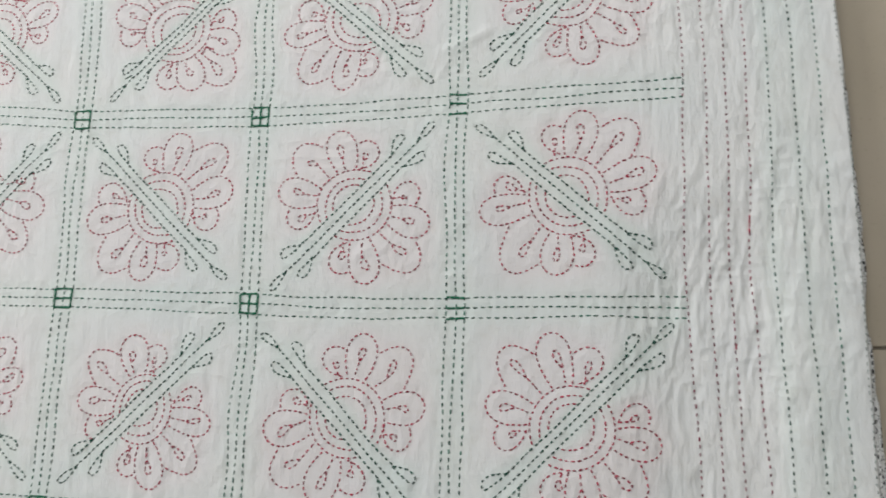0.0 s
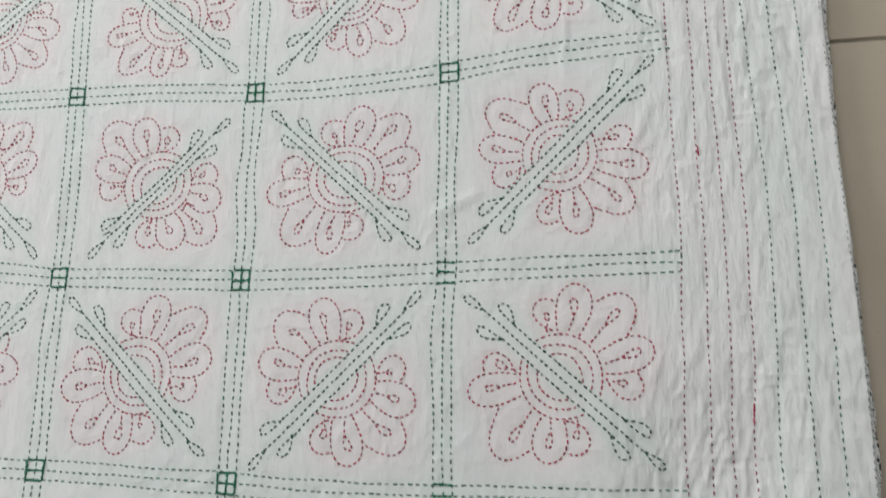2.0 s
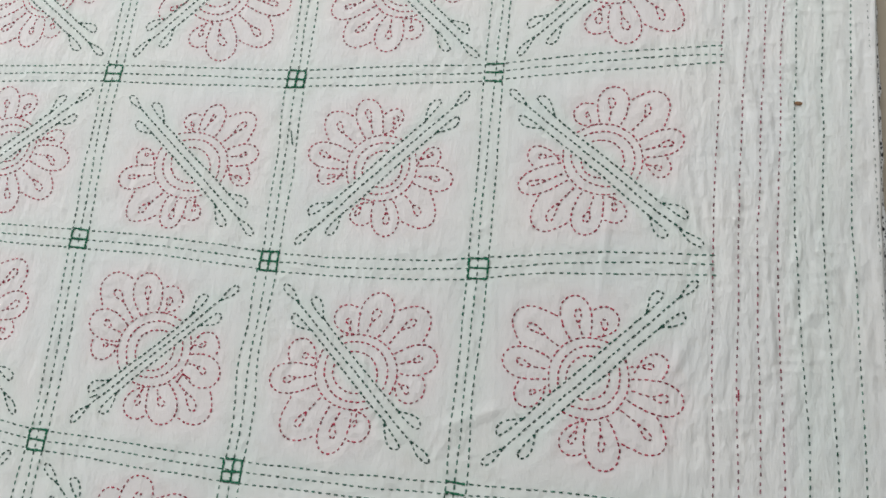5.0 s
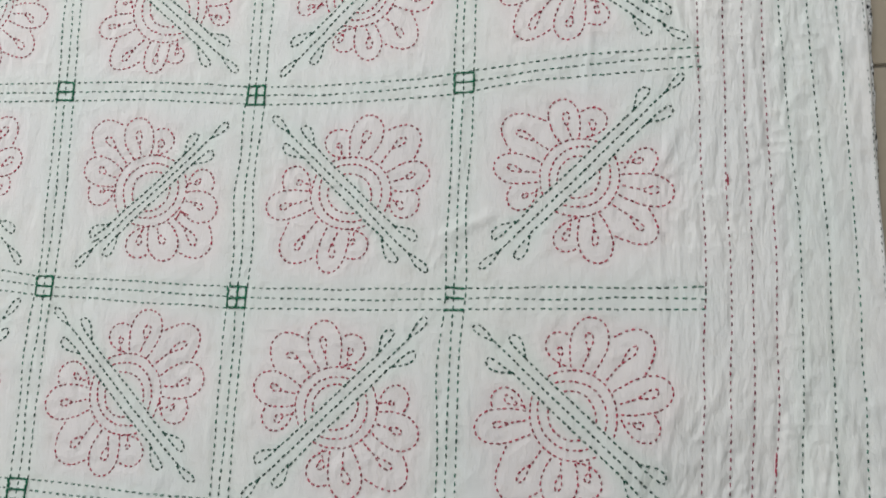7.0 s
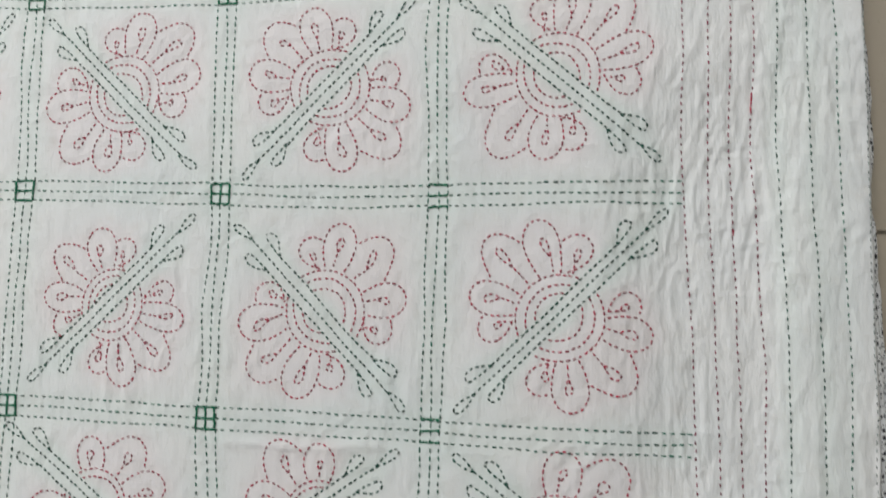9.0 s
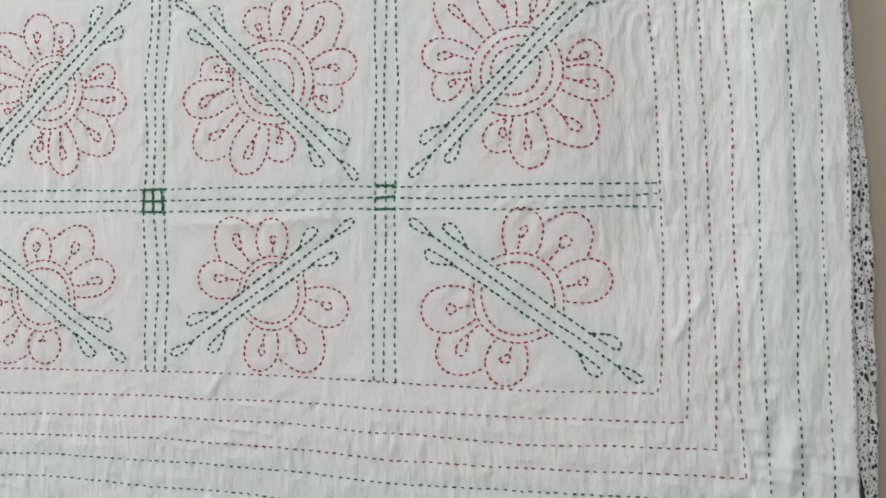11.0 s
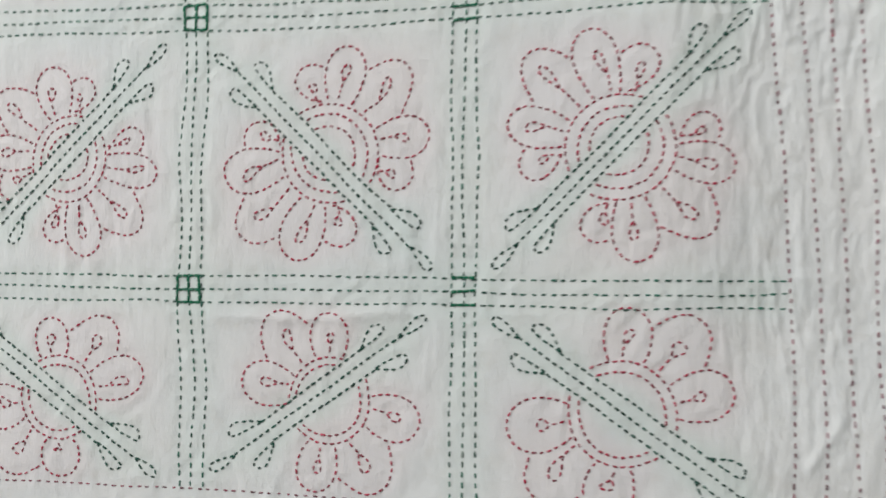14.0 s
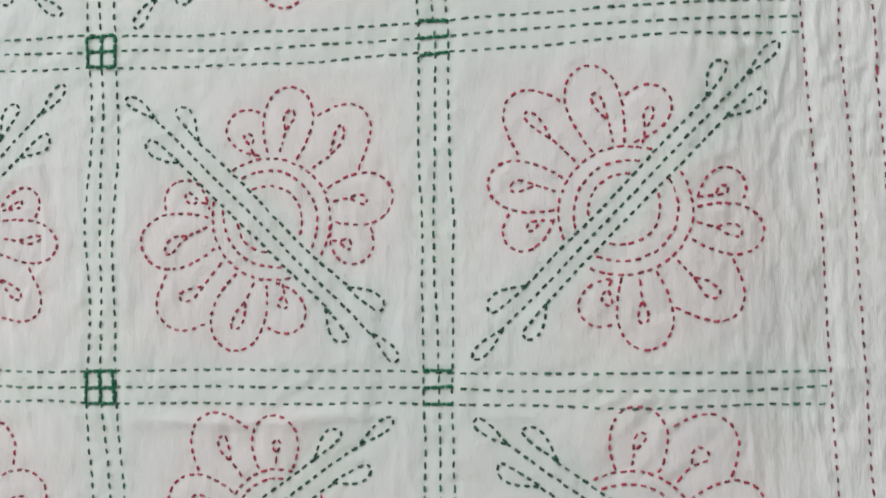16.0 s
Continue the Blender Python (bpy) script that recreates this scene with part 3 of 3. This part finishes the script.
# mends and thread ends: short thick strokes of thread
MENDS = [
    (RED, (-0.4694, 0.6174), (-0.4654, 0.6262)),
    (RED, (-0.4654, 0.6262), (-0.4565, 0.6222)),
    (RED, (-0.6965, 0.6948), (-0.6791, 0.6926)),
    (RED, (-0.6928, 0.6972), (-0.6810, 0.6914)),
    (RED, (0.0565, 0.4369), (0.0556, 0.4208)),
    (RED, (0.0232, 0.6594), (0.0236, 0.6498)),
    (GREEN, (-0.5533, 0.5956), (-0.5455, 0.5990)),
    (GREEN, (0.0049, 0.5637), (0.0047, 0.5582)),
    (GREEN, (-0.3992, 0.8716), (-0.3956, 0.8565)),
    (RED, (0.0409, 0.3248), (0.0408, 0.3202)),
]
for i, (mat, a, b) in enumerate(MENDS):
    RUNS.append(("stroke#%d" % i, ("mends",), mat, "mend", np.array([a, b])))

# ---- the cloth ----
STEP = 0.0018
EX0, EX1, EY0, EY1 = LEFT - 0.141, 0.144, -0.143, UPPER + 0.165
NX, NY = int((EX1 - EX0) / STEP), int((EY1 - EY0) / STEP)
gx, gy = np.linspace(EX0, EX1, NX + 1), np.linspace(EY0, EY1, NY + 1)
GX, GY = np.meshgrid(gx, gy)


def value_noise(x, y, seed):
    """Smooth noise of unit grid, about -1 to 1."""
    table = np.random.default_rng(seed).uniform(-1, 1, (257, 257))
    table[256], table[:, 256] = table[0], table[:, 0]
    xi, yi = np.floor(x).astype(int), np.floor(y).astype(int)
    fx, fy = x - xi, y - yi
    fx, fy = fx * fx * fx * (fx * (fx * 6 - 15) + 10), fy * fy * fy * (fy * (fy * 6 - 15) + 10)
    a, b = table[yi % 256, xi % 256], table[yi % 256, xi % 256 + 1]
    c, d = table[yi % 256 + 1, xi % 256], table[yi % 256 + 1, xi % 256 + 1]
    return (a + (b - a) * fx) * (1 - fy) + (c + (d - c) * fx) * fy


def raster(runs, sigma):
    """How densely the given lines cover the cloth, blurred."""
    acc = np.zeros_like(GX)
    for r in runs:
        p = r[4]
        i = np.clip(np.rint((p[:, 0] - EX0) / STEP).astype(int), 0, NX)
        k = np.clip(np.rint((p[:, 1] - EY0) / STEP).astype(int), 0, NY)
        np.maximum.at(acc, (k, i), 1.0)
    w = int(3 * sigma / STEP) + 1
    ker = np.exp(-0.5 * (np.arange(-w, w + 1) * STEP / sigma) ** 2)
    for axis in (0, 1):
        acc = np.apply_along_axis(lambda v: np.convolve(v, ker, "same"), axis, acc)
    return acc / (sigma * 2.5066 / STEP)


def smooth(v, a, b):
    t = np.clip((v - a) / (b - a), 0, 1)
    return t * t * (3 - 2 * t)


channel = np.minimum(raster(RUNS, 0.0026), 1.3)
# masks of the painted colour bleed: thread lines blurred wide
bleed_red = np.clip(raster([r for r in RUNS if r[2] is RED], 0.008) * 0.9, 0, 1)
bleed_green = np.clip(raster([r for r in RUNS if r[2] in (GREEN, GREEN_BRIGHT)], 0.007) * 0.8 + raster([r for r in RUNS if r[2] is GREEN_DULL], 0.007) * 0.45, 0, 1)
warp = 0.020 * value_noise(GX / 0.09, GY / 0.09, 3) + 0.008 * value_noise(GX / 0.03, GY / 0.03, 4)
warp2 = 0.020 * value_noise(GX / 0.08, GY / 0.08, 5)
inside = smooth(GX, -0.075, 0.05)                     # the border beside the hem


def crease(u, v, seed, sharp):
    """Thin ridges, like creases in crushed cotton."""
    c = (1 - np.abs(value_noise(u, v, seed))) ** sharp
    return c - c.mean()


patchy = smooth(value_noise(GX / 0.11, GY / 0.11, 16), -0.4, 0.7)
patchy2 = smooth(value_noise(GX / 0.07, GY / 0.07, 18), -0.3, 0.6)
beside = smooth(GX, -0.085, -0.01) * (1 - 0.45 * smooth(GX, 0.06, 0.13))          # where the border gathers the cloth
under = smooth(-GY, -0.02, 0.03)
H = 0.0016 * value_noise(GX / 0.22, GY / 0.26, 11) + 0.0007 * value_noise(GX / 0.07, GY / 0.08, 12)
H += 0.0006 * value_noise((GX + warp) / 0.11, (GY + warp2) / 0.10, 24)
# long upright wrinkles along the hem, close together
H += 0.00135 * beside * crease((GX + GY * 0.10 + warp2 * 0.30) / 0.0095, (GY - GX * 0.1 + warp) / 0.062, 25, 2.0) * (0.25 + 0.75 * patchy2)
H += 0.00125 * beside * crease((GX - GY * 0.22 + warp * 0.30) / 0.0070, (GY + GX * 0.2 + warp2) / 0.036, 29, 2.0) * (0.2 + 0.8 * patchy)
H += 0.00070 * inside * crease((GX + warp) / 0.022, (GY + warp2 * 0.4) / 0.0085, 33, 2.0) * (0.3 + 0.7 * patchy2)
# level wrinkles along the bottom, and short ones across its lines
H += 0.00115 * under * crease((GX + warp) / 0.055, (GY + GX * 0.12 + warp2 * 0.35) / 0.0110, 26, 2.2) * (0.3 + 0.7 * patchy)
H += 0.00070 * under * crease((GX + warp2 * 0.4) / 0.0085, (GY + warp) / 0.022, 34, 2.0) * (0.3 + 0.7 * patchy2)
# the field: faint upright creases and a few slanting ones
H += 0.00048 * crease((GX + warp * 0.6) / 0.014, (GY + warp2) / 0.085, 13, 2.5) * (0.25 + 0.75 * patchy)
H += 0.00045 * patchy * crease((GX + GY * 0.55 + warp2) / 0.030, (GY - GX * 0.55 + warp) / 0.10, 14, 5.0) * (0.2 + 0.8 * patchy2)
H += 0.00035 * patchy2 * crease((GX * 0.3 + warp2) / 0.05, (GY + warp) / 0.018, 15, 4.0)
H += 0.00030 * np.minimum(raster(RUNS, 0.006), 1) * value_noise((GX + warp) / 0.0055, (GY + warp2) / 0.0055, 27)
H += 0.00038 * value_noise((GX + warp) / 0.012, (GY + warp2) / 0.018, 17)
H += 0.00020 * value_noise((GX + warp) / 0.0060, (GY + warp2) / 0.009, 20) * (0.5 + 0.6 * patchy2)
# single folds: the two ends of the crest, how wide and how high
FOLDS = [
    ((0.101, -0.021), (0.083, -0.072), 0.0085, 0.0025),
    ((0.033, 0.071), (0.011, 0.037), 0.0030, 0.0014),
    ((-0.221, 0.602), (-0.167, 0.627), 0.0060, 0.0016),
    ((-0.085, 0.800), (-0.092, 0.734), 0.0038, 0.0012),
    ((-0.346, 0.017), (-0.361, -0.003), 0.0035, 0.0014),
    ((-0.385, 0.144), (-0.240, 0.140), 0.0045, 0.0013),
]
for (ax, ay), (bx, by), wide, high in FOLDS:
    far = math.hypot(bx - ax, by - ay)
    ux, uy = (bx - ax) / far, (by - ay) / far
    along = ((GX - ax) * ux + (GY - ay) * uy) / far
    across = (GX - ax) * -uy + (GY - ay) * ux + 0.4 * (warp + warp2) * wide / 0.012
    H += high * np.exp(-(across / wide) ** 2) * np.exp(-(np.maximum(np.abs(along - 0.5) - 0.25, 0) / 0.28) ** 2)
# the cloth sags where the border begins
H -= 0.0085 * smooth(GX, -0.07, 0.004) * (1 - smooth(GX, 0.05, 0.10)) * smooth(GY, 0.03, 0.13) * (1 - smooth(GY, 0.36, 0.48))
H -= 0.00032 * channel
H += 0.0035


def height(p):
    """The cloth's height at places p (n x 2)."""
    u = np.clip((p[:, 0] - EX0) / (EX1 - EX0) * NX, 0, NX - 1e-6)
    v = np.clip((p[:, 1] - EY0) / (EY1 - EY0) * NY, 0, NY - 1e-6)
    i, k = u.astype(int), v.astype(int)
    fu, fv = u - i, v - k
    return (H[k, i] * (1 - fu) + H[k, i + 1] * fu) * (1 - fv) + (H[k + 1, i] * (1 - fu) + H[k + 1, i + 1] * fu) * fv


quilt = new("quilt")
quilt.location = (0, 0, FLOOR_Z)
tagged(quilt, "white hand-stitched cotton quilt with crimson flowers, on tiled floor", "quilt")
LIFT = -FLOOR_Z


def build_cloth():
    edge = np.interp(GY, (-0.08, 0.03, 0.15, 0.27, 0.42, 0.62, 0.70, 0.80, 1.0), (0.1390, 0.1405, 0.1432, 0.1438, 0.1440, 0.1405, 0.1378, 0.137, 0.137)) - 0.0015
    edge += 0.0006 * value_noise(GY / 0.03, GY * 0 + 0.5, 22)
    dx = (edge - EX1) * smooth(GX, 0.10, EX1)
    dy = 0.003 * value_noise(GX / 0.14, GX * 0 + 0.5, 23) * smooth(-GY, 0.10, -EY0)
    px, py, pz = GX + dx, GY + dy, H + LIFT
    # the hem turns down at its edge
    verts = np.stack([px, py, pz], -1)
    ring = [(k, NX) for k in range(NY + 1)] + [(NY, i) for i in range(NX - 1, -1, -1)] + [(k, 0) for k in range(NY - 1, -1, -1)] + [(0, i) for i in range(1, NX)]
    base = verts.reshape(-1, 3)
    W = NX + 1
    idx = (np.arange(NY)[:, None] * W + np.arange(NX)[None, :]).ravel()
    faces = np.stack([idx, idx + 1, idx + W + 1, idx + W], 1).tolist()
    loop = [k * W + i for k, i in ring]
    out, prev = base.tolist(), loop
    for grow, fall in ((0.0012, 0.0008), (0.0018, 0.0024), (0.0010, 0.0050), (-0.004, 0.0056)):
        cur = []
        for v, (k, i) in zip(loop, ring):
            x, y, z = base[v]
            sx = 1 if i == NX else -1 if i == 0 else 0
            sy = 1 if k == NY else -1 if k == 0 else 0
            cur.append(len(out))
            out.append([x + sx * grow, y + sy * grow, z - fall])
        n = len(loop)
        faces += [[prev[a], cur[a], cur[(a + 1) % n], prev[(a + 1) % n]] for a in range(n)]
        prev = cur
    ob = mesh_part("cloth", out, faces, COTTON, quilt, "white cotton cloth, puckered along the stitching")
    me = ob.data
    extra = len(out) - len(base)
    for name, grid in (("bleed_red", bleed_red), ("bleed_green", bleed_green), ("gather", np.maximum(np.maximum(beside, 0.75 * under), 0.15 + 0.2 * patchy))):
        a = me.attributes.new(name, "FLOAT", "POINT")
        a.data.foreach_set("value", np.concatenate([grid.ravel(), np.zeros(extra)]).astype(np.float32))
    me.update()


build_cloth()


def build_lining(name, start, y0, y1, reach_y, reach_x, lift, mat, label, seed):
    """A folded strip that shows past the hem, as the backing cloth does."""
    n = max(int((y1 - y0) / 0.003), 8)
    ys = np.linspace(y0, y1, n)
    reach = np.interp(ys, reach_y, reach_x)
    reach += 0.0011 * value_noise(ys / 0.05, ys * 0, seed) + 0.0008 * value_noise(ys / 0.013, ys * 0, seed + 1)
    prof = [(0.0, 0.0034), (0.45, 0.0038), (0.70, 0.0036), (0.86, 0.0037), (0.95, 0.0033), (1.0, 0.0022), (0.97, 0.0009), (0.0, 0.0006)]
    m = len(prof)
    verts, faces = [], []
    for k, y in enumerate(ys):
        for u, z in prof:
            wav = 0.0013 * (1 + math.sin(y * 55 + 3 * math.sin(y * 17 + seed))) * u
            verts.append((start + (reach[k] - start) * u, y, (lift + z + wav) if z > 0.001 else z))
    for k in range(n - 1):
        for a in range(m):
            b = (a + 1) % m
            faces.append([k * m + a, k * m + b, (k + 1) * m + b, (k + 1) * m + a])
    return mesh_part(name, verts, faces, mat, quilt, label)


build_lining("lining", 0.118, EY0 - 0.004, EY1, (-0.08, 0.03, 0.15, 0.25, 0.34, 0.43, 0.64, 0.69, 0.81, 1.0),
             (0.1530, 0.157, 0.158, 0.1525, 0.1480, 0.1490, 0.1410, 0.1424, 0.1435, 0.140), 0.0035, LINING,
             "white lining printed with small black dots", 31)
build_lining("lining_fold", 0.118, EY0 - 0.004, 0.33, (-0.15, -0.08, -0.05, 0.05, 0.15, 0.25, 0.33),
             (0.1440, 0.1455, 0.1480, 0.1497, 0.1500, 0.1475, 0.1440), 0.0068, LINING,
             "folded hem of the black-dotted lining", 41)
# narrow dark navy strip below the hem near the lower corner
build_lining("dark_strip", 0.118, EY0 - 0.004, -0.045, (-0.15, -0.09, -0.045), (0.1475, 0.1448, 0.1380), 0.0082, NAVY,
             "narrow dark navy binding under the hem", 51)

# ---- stitches ----
STYLE = {          # period, share of thread, thickness
    "flower": (0.0053, 0.69, 0.00074),
    "stem": (0.0056, 0.70, 0.00078),
    "sash": (0.0068, 0.64, 0.00070),
    "border": (0.0066, 0.54, 0.00062),
    "hem": (0.0060, 0.50, 0.00052),
    "bar": (0.05, 1.0, 0.0011),
    "mend": (0.05, 1.0, 0.00075),
}
PROFILE = ((-0.5, 0.35, -0.6), (-0.3, 0.95, 0.35), (0.3, 0.95, 0.35), (0.5, 0.35, -0.6))


def run_stitches(line, style):
    """Middle, direction, length and thickness of each stitch along a line."""
    period, share, thick = STYLE[style]
    seg = np.linalg.norm(np.diff(line, axis=0), axis=1)
    s = np.concatenate([[0], np.cumsum(seg)])
    n = max(int(round(s[-1] / period)), 1)
    if style in ("bar", "mend"):
        n, share = 4, 1.12
    cuts = (np.arange(n) + 0.5) / n * s[-1]
    uneven = style not in ("bar", "mend") and n > 1
    if uneven:
        cuts = cuts + rng.normal(0, 0.05, n) * period
    half = s[-1] / n * share / 2 * (1 + (rng.normal(0, 0.10, n) if uneven else np.zeros(n)))
    a = np.stack([np.interp(cuts - half, s, line[:, k]) for k in (0, 1)], 1)
    b = np.stack([np.interp(cuts + half, s, line[:, k]) for k in (0, 1)], 1)
    if style not in ("bar", "mend"):
        a += rng.normal(0, 0.00018, a.shape)
        b += rng.normal(0, 0.00018, b.shape)
    return a, b, thick * (1 + rng.normal(0, 0.10, n))


def stitched(name, runs, mat, parent, label=""):
    """One mesh of all the stitches of the given lines."""
    A, B, T = [np.concatenate(v) for v in zip(*(run_stitches(line, style) for style, line in runs))]
    mid, d = (A + B) / 2, B - A
    size = np.linalg.norm(d, axis=1, keepdims=True)
    d = d / np.maximum(size, 1e-9)
    nrm = np.stack([-d[:, 1], d[:, 0]], 1)
    za, zb = height(A), height(B)
    sides = 5
    verts = np.zeros((len(A), len(PROFILE) * sides, 3))
    for i, (u, fat, rise) in enumerate(PROFILE):
        cxy = mid + d * size * u
        cz = height(cxy) if i in (1, 2) else (za if i == 0 else zb)
        for q in range(sides):
            t = 2 * math.pi * q / sides + 0.3
            rad = T * fat
            verts[:, i * sides + q, :2] = cxy + nrm * (rad * math.cos(t))[:, None]
            verts[:, i * sides + q, 2] = cz + LIFT + T * rise + rad * math.sin(t) * 0.8
    one = []
    for i in range(len(PROFILE) - 1):
        for q in range(sides):
            r = (q + 1) % sides
            one.append([i * sides + q, i * sides + r, (i + 1) * sides + r, (i + 1) * sides + q])
    per = len(PROFILE) * sides
    faces = (np.array(one)[None] + (np.arange(len(A)) * per)[:, None, None]).reshape(-1, 4).tolist()
    return mesh_part(name, verts.reshape(-1, 3).tolist(), faces, mat, parent, label)


def gather():
    groups = {}
    for name, key, mat, style, line in RUNS:
        groups.setdefault(key, {}).setdefault(name, []).append((mat, style, line))
    return groups


for key, named in gather().items():
    def make(pname, shown, parent, label=""):
        rows = named[pname]
        return stitched(shown, [(s, l) for _, s, l in rows], rows[0][0], parent, label)
    if key[0] == "row" or key[0] == "column":
        sash = make("line#0", "sash_line", quilt, "three rows of faded green running stitch")
        for o in ("line#-1", "line#1"):
            make(o, "outer_line", sash)
    elif key[0] == "knot":
        bars = list(named)
        knot = make(bars[0], "knot", quilt, "emerald green thread bars where two sashes cross")
        for o in bars[1:]:
            make(o, "bar", knot)
    elif key[0] == "mends":
        for o in named:
            make(o, "mend", quilt, "short thick stroke of mending thread")
    elif key[0] == "border":
        colour = {RED_DULL: "crimson", GREEN: "dark green", GREEN_DULL: "faded green", GREY: "grey"}[named["right"][0][0]]
        line = make("right", "border_line", quilt, colour + " running stitch round the border")
        for o in ("bottom", "left", "top"):
            make(o, "border_side", line)
    else:
        first = next(iter(named))
        flower = make(first, "flower", quilt, "crimson stitched flower crossed by a dark green stem")
        make("stem", "stem", flower, "dark green stem of three stitched lines")
        for pname in named:
            if "#" in pname and pname != first:
                make(pname, pname.split("#")[0], flower)


# ---- crumb on the quilt ----
def crumb(x, y):
    bm = bmesh.new()
    bmesh.ops.create_icosphere(bm, subdivisions=3, radius=1.0)
    for v in bm.verts:
        k = 1 + 0.22 * noise.noise(v.co * 1.7)
        v.co = Vector((v.co.x * 0.0036 * k, v.co.y * 0.0019 * k, v.co.z * 0.0013 * k))
    ob = part("crumb", bm, CRUMB)
    ob.matrix_world = pose(x, y, float(height(np.array([[x, y]]))[0]) + 0.0009, 0, 0, -5)
    return tagged(ob, "small dry brown crumb on the white quilt", "crumb")


crumb(0.0707, 0.9162)


# ---- floor tiles ----
def build_floor():
    bm = bmesh.new()
    box(bm, X0 - 0.1, X1 + 0.1, Y0 - 0.1, Y1 + 0.1, FLOOR_Z - 0.06, FLOOR_Z - 0.0015)
    floor = tagged(part("floor", bm, GROUT), "beige glazed ceramic tile floor with narrow brown joints", "floor", kind="structure")
    size, joint = 0.4355, 0.0024
    bm = bmesh.new()
    box(bm, -size / 2 + joint / 2, size / 2 - joint / 2, -size / 2 + joint / 2, size / 2 - joint / 2, -0.008, 0)
    top = [e for e in bm.edges if all(v.co.z > -0.001 for v in e.verts)]
    bmesh.ops.bevel(bm, geom=top, offset=0.0012, segments=2, affect="EDGES")
    me = bpy.data.meshes.new("tile")
    bm.to_mesh(me)
    bm.free()
    me.materials.append(TILE)
    y = 0.3218 - 6 * size + size / 2
    while y - size / 2 < Y1:
        x = 0.36 - 9 * size + size / 2
        while x - size / 2 < X1:
            if X0 - size < x < X1 + size / 2 and y > Y0 - size / 2:
                ob = new("tile", me)
                ob.location = (x, y, FLOOR_Z)
                ob.parent = floor
            x += size
        y += size


build_floor()
